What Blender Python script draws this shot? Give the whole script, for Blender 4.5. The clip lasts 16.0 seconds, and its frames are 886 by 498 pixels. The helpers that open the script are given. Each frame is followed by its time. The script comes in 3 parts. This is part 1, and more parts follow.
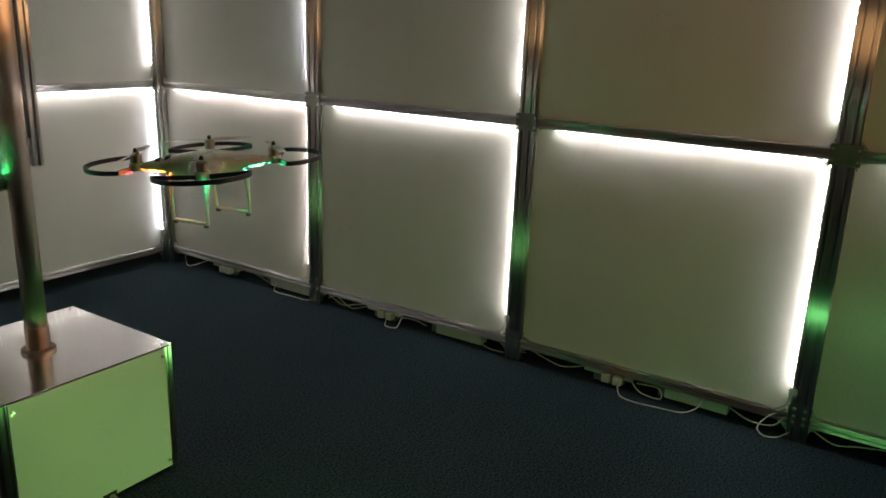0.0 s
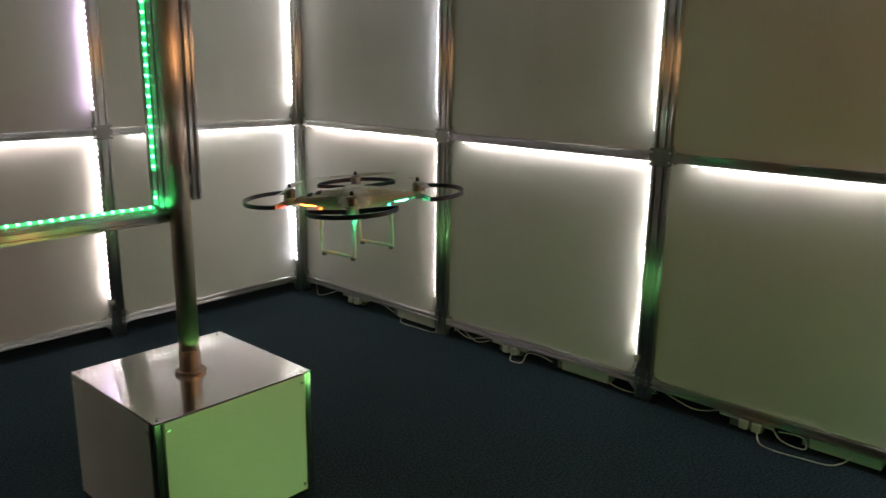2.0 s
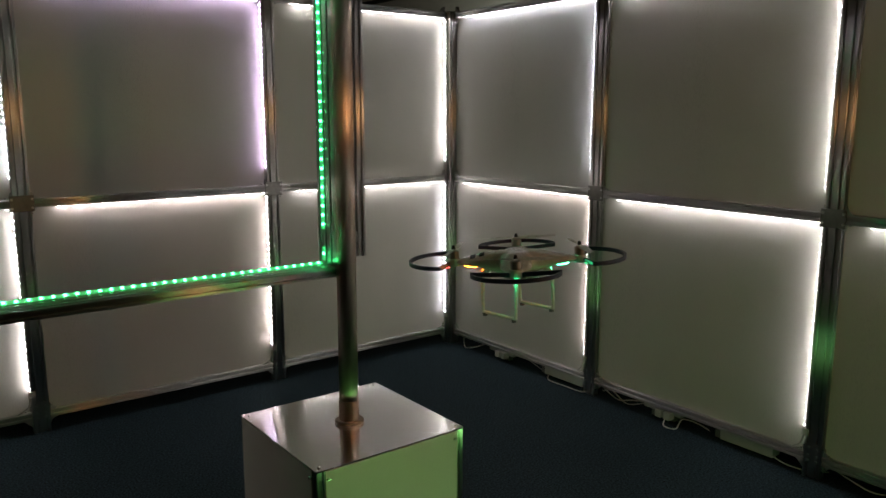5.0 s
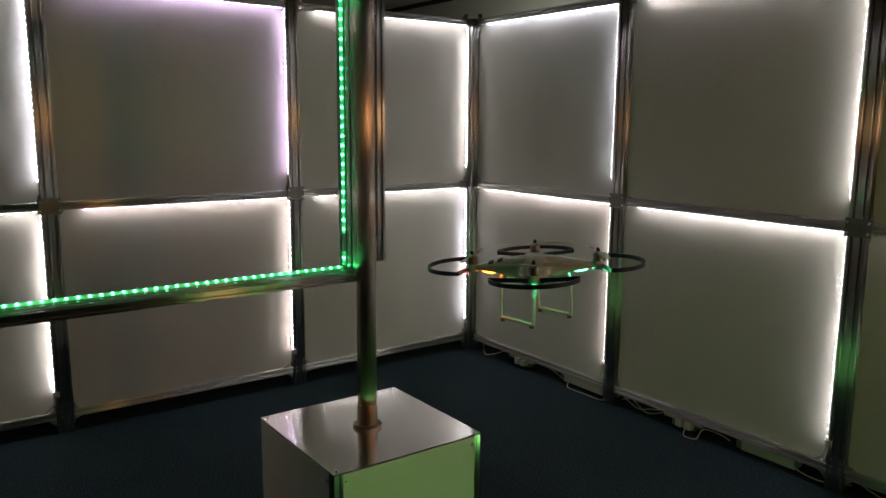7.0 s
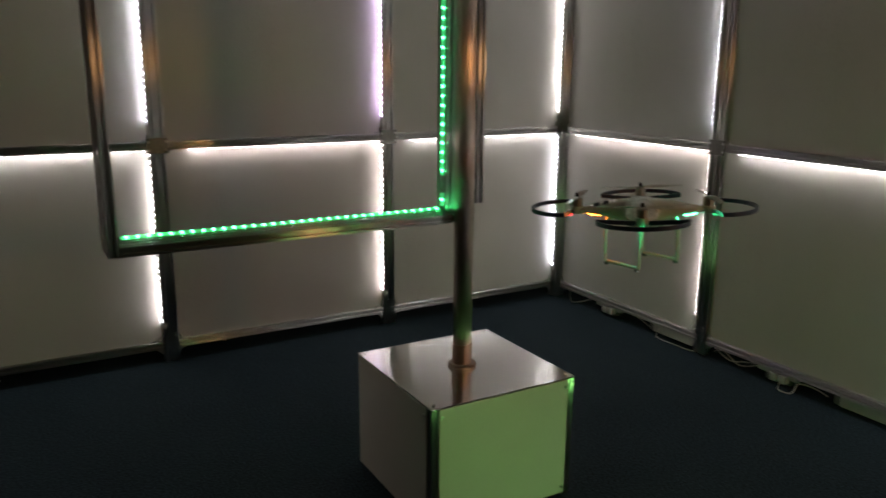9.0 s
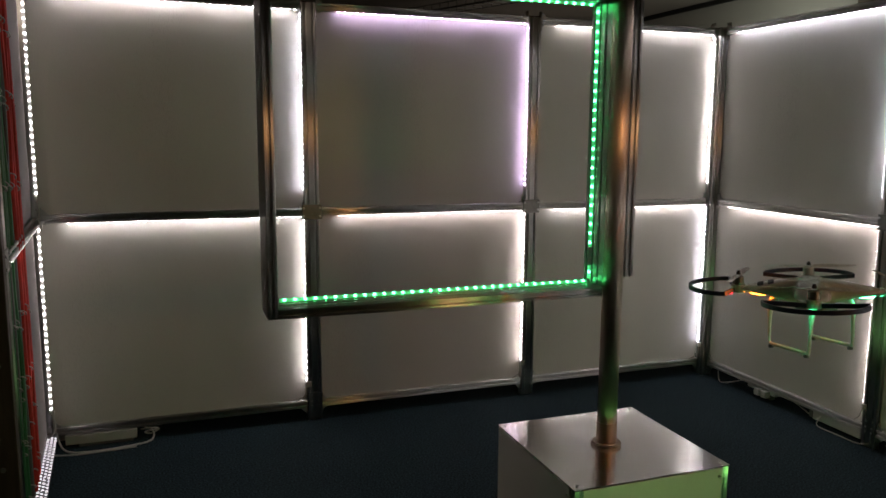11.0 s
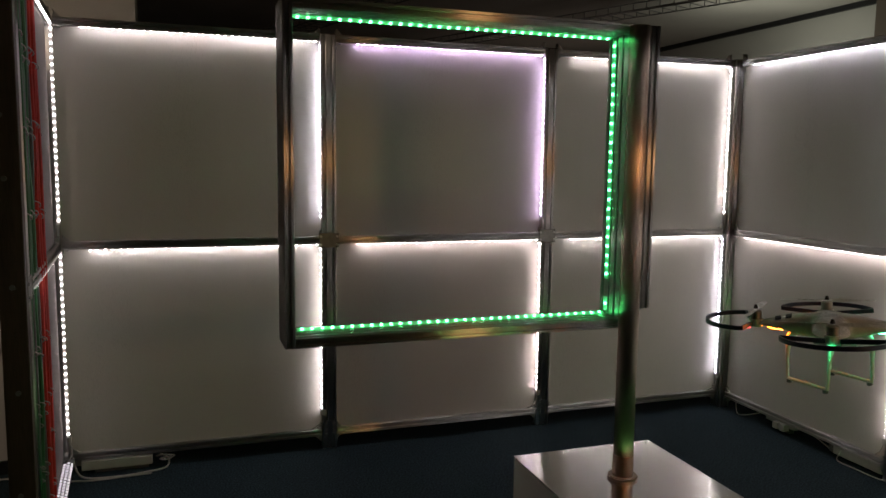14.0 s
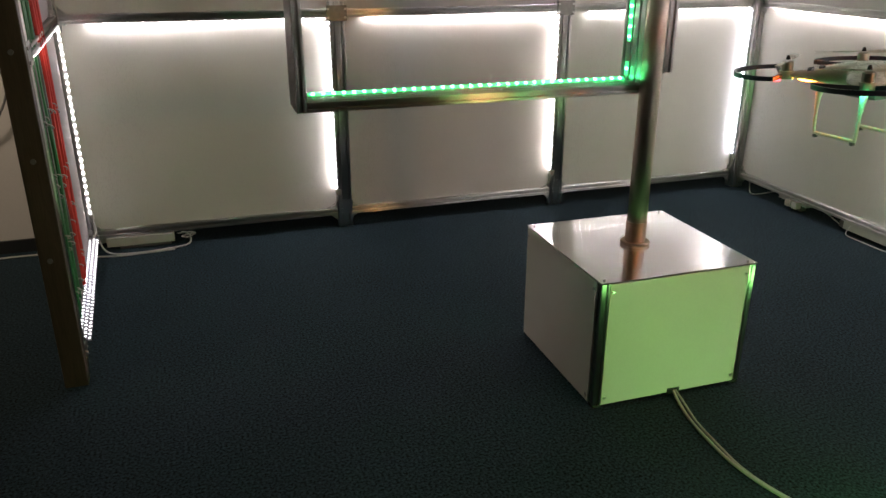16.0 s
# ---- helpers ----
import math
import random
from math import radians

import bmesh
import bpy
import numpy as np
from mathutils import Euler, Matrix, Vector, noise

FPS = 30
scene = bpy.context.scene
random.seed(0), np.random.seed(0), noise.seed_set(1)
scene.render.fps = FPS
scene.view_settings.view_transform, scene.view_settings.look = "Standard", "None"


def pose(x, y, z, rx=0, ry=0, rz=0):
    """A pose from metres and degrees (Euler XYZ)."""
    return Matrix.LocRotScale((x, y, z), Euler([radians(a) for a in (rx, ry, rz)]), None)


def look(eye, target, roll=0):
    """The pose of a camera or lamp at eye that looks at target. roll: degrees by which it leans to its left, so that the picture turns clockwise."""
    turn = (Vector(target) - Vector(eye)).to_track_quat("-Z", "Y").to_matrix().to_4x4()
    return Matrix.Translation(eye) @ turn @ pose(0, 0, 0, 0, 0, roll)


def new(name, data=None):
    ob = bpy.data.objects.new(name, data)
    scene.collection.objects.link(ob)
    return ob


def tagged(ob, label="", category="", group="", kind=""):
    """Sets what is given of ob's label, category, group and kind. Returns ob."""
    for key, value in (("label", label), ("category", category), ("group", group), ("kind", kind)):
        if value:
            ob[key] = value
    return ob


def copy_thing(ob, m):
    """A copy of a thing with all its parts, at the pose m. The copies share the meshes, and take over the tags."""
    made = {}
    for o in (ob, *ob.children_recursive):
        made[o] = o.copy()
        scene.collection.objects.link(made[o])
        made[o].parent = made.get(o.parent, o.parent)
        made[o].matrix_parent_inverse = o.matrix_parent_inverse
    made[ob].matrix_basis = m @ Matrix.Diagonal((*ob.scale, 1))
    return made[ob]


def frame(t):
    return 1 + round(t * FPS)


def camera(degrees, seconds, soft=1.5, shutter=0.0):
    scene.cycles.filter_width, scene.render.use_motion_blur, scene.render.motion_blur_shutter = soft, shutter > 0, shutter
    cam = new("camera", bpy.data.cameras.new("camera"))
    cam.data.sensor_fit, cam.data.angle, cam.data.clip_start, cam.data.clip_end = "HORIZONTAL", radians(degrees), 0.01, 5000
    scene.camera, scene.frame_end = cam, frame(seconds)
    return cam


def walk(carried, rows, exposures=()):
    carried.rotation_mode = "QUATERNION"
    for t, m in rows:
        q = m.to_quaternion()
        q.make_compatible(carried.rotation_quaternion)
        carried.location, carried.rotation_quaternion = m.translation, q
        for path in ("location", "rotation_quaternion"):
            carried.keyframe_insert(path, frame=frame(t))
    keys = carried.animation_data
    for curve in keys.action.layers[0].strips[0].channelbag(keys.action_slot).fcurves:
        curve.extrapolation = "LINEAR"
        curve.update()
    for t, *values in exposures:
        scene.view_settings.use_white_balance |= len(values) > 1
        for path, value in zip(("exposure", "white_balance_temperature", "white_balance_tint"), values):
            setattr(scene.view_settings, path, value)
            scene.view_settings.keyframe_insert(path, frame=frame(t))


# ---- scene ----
cam = camera(59.9, 16.0, soft=1.5, shutter=0.5)
PATH = [
    (0, (-3.192, -4.299, 1.573), (-1.578, -3.249, 1.027), 2.1),
    (0.5, (-3.19, -4.301, 1.58), (-1.557, -3.26, 1.079), 1.9),
    (1, (-3.211, -4.286, 1.585), (-1.602, -3.196, 1.111), 1.5),
    (1.5, (-3.23, -4.268, 1.582), (-1.702, -3.061, 1.125), 1.0),
    (2, (-3.243, -4.253, 1.579), (-1.796, -2.954, 1.11), 0.9),
    (2.5, (-3.255, -4.247, 1.578), (-1.87, -2.884, 1.105), 0.6),
    (3, (-3.259, -4.233, 1.575), (-1.933, -2.814, 1.095), 0.2),
    (3.5, (-3.26, -4.226, 1.578), (-1.964, -2.785, 1.086), 0.2),
    (4, (-3.267, -4.219, 1.593), (-1.995, -2.74, 1.153), -0.1),
    (4.5, (-3.286, -4.222, 1.601), (-2.048, -2.703, 1.202), 0.1),
    (5, (-3.298, -4.224, 1.617), (-2.1, -2.661, 1.272), 0.1),
    (7.5, (-3.297, -4.247, 1.611), (-2.143, -2.647, 1.283), 0.4),
    (8, (-3.302, -4.255, 1.589), (-2.092, -2.705, 1.221), 0.4),
    (8.5, (-3.332, -4.236, 1.586), (-2.205, -2.642, 1.149), 0.7),
    (9, (-3.366, -4.209, 1.592), (-2.394, -2.523, 1.132), 0.5),
    (9.5, (-3.391, -4.2, 1.611), (-2.557, -2.429, 1.202), 0.2),
    (10, (-3.401, -4.177, 1.6), (-2.651, -2.359, 1.233), 0.2),
    (12.5, (-3.409, -4.187, 1.616), (-2.764, -2.308, 1.388), 0.5),
    (13, (-3.411, -4.189, 1.61), (-2.77, -2.307, 1.385), 0.6),
    (13.5, (-3.412, -4.19, 1.617), (-2.772, -2.309, 1.387), 0.6),
    (14, (-3.416, -4.19, 1.621), (-2.777, -2.309, 1.395), 0.7),
    (14.5, (-3.411, -4.177, 1.565), (-2.822, -2.299, 1.206), 0.4),
    (15, (-3.416, -4.177, 1.522), (-2.827, -2.366, 0.911), 0.5),
    (15.5, (-3.414, -4.17, 1.512), (-2.846, -2.386, 0.809), 0.0),
    (16, (-3.418, -4.168, 1.507), (-2.844, -2.397, 0.775), 0.1),
]
EXPOSURES = [(0.0, -0.02, 6500, 10), (3.5, -0.07, 6500, 10), (4.2, 0.10, 6500, 10.5), (5.0, -0.66, 6500, 11), (7.5, -0.74, 6480, 12), (8.3, -0.62, 6480, 13), (10.0, -0.64, 6480, 13),
             (12.3, -0.78, 6600, 18), (14.0, -0.82, 6600, 18), (14.5, -0.82, 6550, 16.5), (15.0, 0.12, 6480, 16), (15.5, 0.58, 6400, 15), (16.0, 0.61, 6400, 14)]
LED_W, GREEN_W, AMBER_W, FILL_W = 13.2, 6.0, 6.8, 9.0
DRONE_AT = pose(-1.850, -2.672, 1.216, -2.0, -2.4, 2)


walk(cam, [(t, look(eye, target, roll)) for t, eye, target, roll in PATH], EXPOSURES)

# ---- world and lights ----
world = bpy.data.worlds.new("world")
scene.world = world
world.use_nodes = True
world.node_tree.nodes["Background"].inputs["Color"].default_value = (0.8, 0.75, 0.65, 1)
world.node_tree.nodes["Background"].inputs["Strength"].default_value = 0.004


def area_lamp(name, eye, target, size, size_y, watts, colour, spread):
    data = bpy.data.lights.new(name, "AREA")
    data.shape, data.size, data.size_y = "RECTANGLE", size, size_y
    data.energy, data.color = watts, colour
    ob = new(name, data)
    data.spread = radians(spread)
    ob.matrix_world = look(eye, target)
    return ob


# the coloured strips of the next obstacle, which stands behind the camera
area_lamp("green_strip_light", (-1.80, -3.12, 0.05), (-1.86, -2.1, 0.22), 0.60, 0.04, 0.46 * GREEN_W, (0.32, 1.0, 0.23), 180)
area_lamp("green_strip_light", (-1.52, -4.22, 0.06), (-0.52, -3.98, 0.14), 0.50, 0.04, 0.27 * GREEN_W, (0.24, 1.0, 0.26), 180)
area_lamp("amber_strip_light", (-1.25, -5.05, 1.62), (-1.9, -2.0, 1.9), 0.22, 0.22, AMBER_W, (1.0, 0.50, 0.19), 165)
# dim fill lamps added out of view to lift wall and ceiling round the panel cage
area_lamp("side_hall_light", (-5.7, -1.5, 2.5), (-4.5, 0.1, 1.3), 0.5, 0.5, FILL_W, (1.0, 0.82, 0.62), 110)
area_lamp("far_hall_light", (1.0, 3.9, 1.2), (-0.6, 2.2, 2.9), 0.6, 0.6, 0.3 * FILL_W, (1.0, 0.86, 0.70), 160)

# unseen fill added behind the panels, brightens the plaster wall and the ceiling
area_lamp("aisle_light", (0.85, 0.9, 2.15), (1.5, 1.1, 2.95), 0.5, 0.5, 0.7 * FILL_W, (0.92, 1.0, 0.84), 160)


# ---- materials ----
def material(name, colour, rough=0.5, metal=0.0, spread=0.12, scale=6.0, fine=90.0, bump=0.1, stretch=(1, 1, 1),
             spec=0.5, coarse=0.6):
    """A surface with two scales of variation in colour and gloss, and a fine relief."""
    m = bpy.data.materials.new(name)
    m.use_nodes = True
    nt = m.node_tree
    b = nt.nodes["Principled BSDF"]
    co = nt.nodes.new("ShaderNodeTexCoord")
    mp = nt.nodes.new("ShaderNodeMapping")
    mp.inputs["Scale"].default_value = stretch
    nt.links.new(co.outputs["Object"], mp.inputs["Vector"])
    big = nt.nodes.new("ShaderNodeTexNoise")
    big.inputs["Scale"].default_value, big.inputs["Detail"].default_value = scale, 4
    small = nt.nodes.new("ShaderNodeTexNoise")
    small.inputs["Scale"].default_value, small.inputs["Detail"].default_value = fine, 3
    for n in (big, small):
        nt.links.new(mp.outputs["Vector"], n.inputs["Vector"])
    mix = nt.nodes.new("ShaderNodeMath")
    mix.operation = "MULTIPLY_ADD"
    mix.inputs[1].default_value = coarse
    nt.links.new(big.outputs["Fac"], mix.inputs[0])
    half = nt.nodes.new("ShaderNodeMath")
    half.operation = "MULTIPLY"
    half.inputs[1].default_value = 1 - coarse
    nt.links.new(small.outputs["Fac"], half.inputs[0])
    nt.links.new(half.outputs[0], mix.inputs[2])
    ramp = nt.nodes.new("ShaderNodeValToRGB")
    lo, hi = 1 - spread, 1 + spread
    ramp.color_ramp.elements[0].position, ramp.color_ramp.elements[1].position = 0.32, 0.68
    ramp.color_ramp.elements[0].color = (*[min(1, c * lo) for c in colour], 1)
    ramp.color_ramp.elements[1].color = (*[min(1, c * hi) for c in colour], 1)
    nt.links.new(mix.outputs[0], ramp.inputs["Fac"])
    nt.links.new(ramp.outputs["Color"], b.inputs["Base Color"])
    rr = nt.nodes.new("ShaderNodeMapRange")
    rr.inputs["From Min"].default_value, rr.inputs["From Max"].default_value = 0.3, 0.7
    rr.inputs["To Min"].default_value, rr.inputs["To Max"].default_value = rough * 0.8, min(1, rough * 1.2)
    nt.links.new(mix.outputs[0], rr.inputs["Value"])
    nt.links.new(rr.outputs["Result"], b.inputs["Roughness"])
    b.inputs["Metallic"].default_value = metal
    b.inputs["Specular IOR Level"].default_value = spec
    if bump:
        bp = nt.nodes.new("ShaderNodeBump")
        bp.inputs["Strength"].default_value, bp.inputs["Distance"].default_value = bump, 0.002
        nt.links.new(small.outputs["Fac"], bp.inputs["Height"])
        nt.links.new(bp.outputs["Normal"], b.inputs["Normal"])
    return m


def glow(name, colour, strength):
    m = bpy.data.materials.new(name)
    m.use_nodes = True
    b = m.node_tree.nodes["Principled BSDF"]
    b.inputs["Base Color"].default_value = (0.8, 0.8, 0.8, 1)
    b.inputs["Emission Color"].default_value = (*colour, 1)
    b.inputs["Emission Strength"].default_value = strength
    return m


def panel_material():
    """Opal white sheet: satin, with faint vertical handling streaks and smudges."""
    m = material("opal_sheet", (0.70, 0.675, 0.63), rough=0.30, spread=0.05, scale=1.3, fine=220, bump=0.02, stretch=(1.6, 1.0, 0.35))
    return m


ALU = material("anodised_aluminium", (0.60, 0.59, 0.57), rough=0.34, metal=1.0, spread=0.04, scale=3, fine=160, bump=0.003, stretch=(3, 3, 0.2), coarse=1.0)
ALU_RAIL = material("anodised_aluminium_rail", (0.60, 0.59, 0.57), rough=0.34, metal=1.0, spread=0.04, scale=3, fine=160, bump=0.003, stretch=(0.2, 3, 3), coarse=1.0)
POLE = material("brushed_tube", (0.58, 0.48, 0.41), rough=0.33, metal=1.0, spread=0.06, scale=4, fine=140, bump=0.002, stretch=(5, 5, 0.5))
TOP = material("brushed_plate", (0.72, 0.71, 0.70), rough=0.05, metal=1.0, spread=0.03, scale=3, fine=900, bump=0.0, stretch=(0.015, 1, 1))


def brushed_gloss(m, rough, stretch_, tangent, distribution="GGX"):
    """A metal gloss that spreads along the tangent, across the drawing lines."""
    nt = m.node_tree
    g = nt.nodes.new("ShaderNodeBsdfAnisotropic")
    g.distribution = distribution
    g.inputs["Roughness"].default_value, g.inputs["Anisotropy"].default_value = rough, -stretch_
    nt.links.new(tangent, g.inputs["Tangent"])
    nt.links.new(nt.nodes["Color Ramp"].outputs["Color"], g.inputs["Color"])
    nt.links.new(g.outputs["BSDF"], nt.nodes["Material Output"].inputs["Surface"])
    return g


# the plate is brushed from side to side: a clear image with long streaks across the lines
lay = TOP.node_tree.nodes.new("ShaderNodeCombineXYZ")
lay.inputs["Y"].default_value = 1.0
streak = brushed_gloss(TOP, 0.058, 0.955, lay.outputs["Vector"], "BECKMANN")
clear = TOP.node_tree.nodes.new("ShaderNodeBsdfAnisotropic")
clear.inputs["Roughness"].default_value = 0.05
TOP.node_tree.links.new(TOP.node_tree.nodes["Color Ramp"].outputs["Color"], clear.inputs["Color"])
both = TOP.node_tree.nodes.new("ShaderNodeMixShader")
both.inputs["Fac"].default_value = 0.16
TOP.node_tree.links.new(streak.outputs["BSDF"], both.inputs[1])
TOP.node_tree.links.new(clear.outputs["BSDF"], both.inputs[2])
TOP.node_tree.links.new(both.outputs["Shader"], TOP.node_tree.nodes["Material Output"].inputs["Surface"])


def drawn_along(m, axis, rough, amount):
    """Fine drawing lines along the object's axis: the gloss spreads across them."""
    nt = m.node_tree
    co = nt.nodes.new("ShaderNodeTexCoord")
    cross = nt.nodes.new("ShaderNodeVectorMath")
    cross.operation = "CROSS_PRODUCT"
    cross.inputs[1].default_value = axis
    nt.links.new(co.outputs["Normal"], cross.inputs[0])
    turn = nt.nodes.new("ShaderNodeVectorTransform")
    turn.vector_type, turn.convert_from, turn.convert_to = "VECTOR", "OBJECT", "WORLD"
    nt.links.new(cross.outputs["Vector"], turn.inputs["Vector"])
    brushed_gloss(m, rough, amount, turn.outputs["Vector"])


drawn_along(ALU, (0, 0, 1), 0.32, 0.80)
drawn_along(ALU_RAIL, (1, 0, 0), 0.31, 0.80)
drawn_along(POLE, (0, 0, 1), 0.30, 0.75)
STEEL = material("zinc_bolt", (0.6, 0.6, 0.58), rough=0.3, metal=1.0, spread=0.1, scale=40, fine=300)
HUB = material("cast_hub_plate", (0.24, 0.235, 0.22), rough=0.45, metal=1.0, spread=0.2, scale=30, fine=200)
OPAL = panel_material()
MATT = material("matt_grey_sheet", (0.30, 0.26, 0.26), rough=0.75, spread=0.08, scale=2, fine=150, bump=0.03, spec=0.15)
BOARD = material("white_board", (0.62, 0.61, 0.55), rough=0.42, spread=0.05, scale=3, fine=150, bump=0.03)
CARPET = material("blue_carpet", (0.0180, 0.0315, 0.0385), rough=0.95, spread=0.98, scale=2.2, fine=112, bump=0.75, spec=0.1, coarse=0.08)
RUBBER = material("black_rubber", (0.02, 0.02, 0.02), rough=0.7, spread=0.3)
WHITE = material("white_plastic", (0.56, 0.55, 0.52), rough=0.35, spread=0.06, scale=20, fine=200, bump=0.03)
SHELL = material("drone_white_plastic", (0.80, 0.78, 0.72), rough=0.28, spread=0.04, scale=20, fine=200, bump=0.02)
GREY = material("grey_plastic", (0.16, 0.16, 0.16), rough=0.45, spread=0.15, scale=20, fine=200)
NAVY = material("navy_guard_plastic", (0.012, 0.018, 0.045), rough=0.4, spread=0.25, scale=20, fine=200)
BLACK = material("black_tape", (0.012, 0.012, 0.014), rough=0.5, spread=0.25, scale=20, fine=200)
COPPER = material("motor_bell_metal", (0.50, 0.45, 0.40), rough=0.35, metal=1.0, spread=0.1, scale=60, fine=300)
CABLE_WHITE = material("white_cable", (0.46, 0.44, 0.41), rough=0.5, spread=0.08, scale=20, fine=150)
CABLE_RED = material("red_cable", (0.60, 0.025, 0.012), rough=0.6, spread=0.15, scale=20, fine=150)
CABLE_GREEN = material("green_cable", (0.03, 0.16, 0.06), rough=0.4, spread=0.15, scale=20, fine=150)
CABLE_GREY = material("grey_cable", (0.12, 0.12, 0.12), rough=0.5, spread=0.15, scale=20, fine=150)
WOOD = material("stained_pine", (0.068, 0.050, 0.034), rough=0.55, spread=0.4, scale=7, fine=60, bump=0.25, stretch=(5, 5, 0.35))
PLASTER = material("off_white_plaster", (0.55, 0.53, 0.48), rough=0.85, spread=0.06, scale=1.5, fine=120, bump=0.15)
DARKWALL = material("dark_grey_wall_paint", (0.09, 0.085, 0.08), rough=0.8, spread=0.12, scale=1.5, fine=120, bump=0.15)
CEIL = material("dark_ceiling_board", (0.50, 0.47, 0.42), rough=0.85, spread=0.15, scale=1.2, fine=60, bump=0.2)
COLUMN = material("brown_column_paint", (0.13, 0.10, 0.075), rough=0.6, spread=0.12, scale=3, fine=90)
# skirting black, also paints the line of shade under the ceiling
SKIRT_SHADE = material("black_skirting", (0.015, 0.015, 0.016), rough=0.5, spread=0.2)
TRAY = material("galvanised_tray", (0.30, 0.30, 0.29), rough=0.45, metal=1.0, spread=0.2, scale=15, fine=120)

LED_COL = {"white": (0.99, 0.95, 0.92), "cool": (0.88, 0.90, 1.0), "lavender": (0.84, 0.66, 1.0), "rose": (1.0, 0.885, 0.85), "weak": (1.0, 0.93, 0.88), "green": (0.05, 1.0, 0.25)}
POWER = {"weak": 1.9, "green": 2.8}
TAPE = {k: glow(k + "_led_tape", c, 0.012 * LED_W if k != "green" else 0.05 * LED_W) for k, c in LED_COL.items()}
CHIP = {k: glow(k + "_led_chip", c, POWER.get(k, 5.4) * LED_W) for k, c in LED_COL.items()}


DOT_DIM = glow("dim_white_led_chip", (1.0, 0.95, 0.97), 3.6)
ORANGE_LED = glow("orange_arm_light", (1.0, 0.16, 0.012), 60.0)
RED_LED = glow("red_tip_light", (1.0, 0.05, 0.08), 5.0)
GREEN_LED = glow("green_arm_light", (0.04, 1.0, 0.35), 55.0)
GREEN_LED2 = glow("green_tip_light", (0.02, 0.9, 0.25), 2.5)


# ---- mesh helpers ----
def part(name, bm, m, parent=None, label="", smooth=False):
    me = bpy.data.meshes.new(name)
    bmesh.ops.recalc_face_normals(bm, faces=bm.faces)
    if smooth:
        for f in bm.faces:
            f.smooth = True
        for e in bm.edges:
            e.smooth = len(e.link_faces) < 2 or e.calc_face_angle(3.0) < radians(38)
    bm.to_mesh(me)
    bm.free()
    me.materials.append(m)
    ob = new(name, me)
    if parent:
        ob.parent = parent
    if label:
        tagged(ob, label)
    return ob


def share(ob, m, parent):
    """One more object on the same mesh, at the pose m under parent."""
    o = new(ob.name.split(".")[0], ob.data)
    o.parent = parent
    o.matrix_basis = m
    if "label" in ob:
        o["label"] = ob["label"]
    return o


def thing(name, label, category, group="", kind="", at=None):
    ob = new(name)
    ob.empty_display_size = 0.1
    tagged(ob, label, category, group, kind)
    if at is not None:
        ob.matrix_basis = at
    return ob


def add_box(bm, x0, x1, y0, y1, z0, z1, bevel=0.0):
    r = bmesh.ops.create_cube(bm, size=1, matrix=Matrix.Translation(((x0 + x1) / 2, (y0 + y1) / 2, (z0 + z1) / 2)) @ Matrix.Diagonal((x1 - x0, y1 - y0, z1 - z0, 1)))
    if bevel:
        es = list({e for v in r["verts"] for e in v.link_edges})
        bmesh.ops.bevel(bm, geom=es, offset=bevel, segments=2, affect="EDGES", profile=0.6)
    return bm


def boxy(x0, x1, y0, y1, z0, z1, bevel=0.0):
    return add_box(bmesh.new(), x0, x1, y0, y1, z0, z1, bevel)


def add_cyl(bm, r, h, m=Matrix(), seg=16, r2=None):
    bmesh.ops.create_cone(bm, cap_ends=True, segments=seg, radius1=r, radius2=r if r2 is None else r2, depth=h, matrix=m @ Matrix.Translation((0, 0, h / 2)))
    return bm


def slot_outline(w, d, slot=0.010, deep=0.008, lip=0.0015):
    """Outline of a slotted extrusion of w by d, a slot for every 40 mm of side."""
    def side(length):
        n = max(1, round(length / 0.04))
        out = []
        for i in range(n):
            c = (i + 0.5) * length / n
            out += [(c - slot / 2 - lip, 0), (c - slot / 2, lip), (c - slot / 2, deep), (c + slot / 2, deep), (c + slot / 2, lip), (c + slot / 2 + lip, 0)]
        return out
    r = 0.002
    pts = []
    for length, (ox, oy), (ux, uy), (vx, vy) in ((w, (-w / 2, -d / 2), (1, 0), (0, 1)), (d, (w / 2, -d / 2), (0, 1), (-1, 0)),
                                                   (w, (w / 2, d / 2), (-1, 0), (0, -1)), (d, (-w / 2, d / 2), (0, -1), (1, 0))):
        for a, b in [(r, 0)] + side(length) + [(length - r, 0)]:
            pts.append((ox + ux * a + vx * b, oy + uy * a + vy * b))
    return pts


def extrusion(w, d, length, m=Matrix()):
    """Slotted aluminium extrusion along z from 0 to length, turned and set by m."""
    bm = bmesh.new()
    pts = slot_outline(w, d)
    lo = [bm.verts.new(m @ Vector((x, y, 0))) for x, y in pts]
    hi = [bm.verts.new(m @ Vector((x, y, length))) for x, y in pts]
    n = len(pts)
    for i in range(n):
        bm.faces.new((lo[i], lo[(i + 1) % n], hi[(i + 1) % n], hi[i]))
    bm.faces.new(lo)
    bm.faces.new(hi)
    return bm


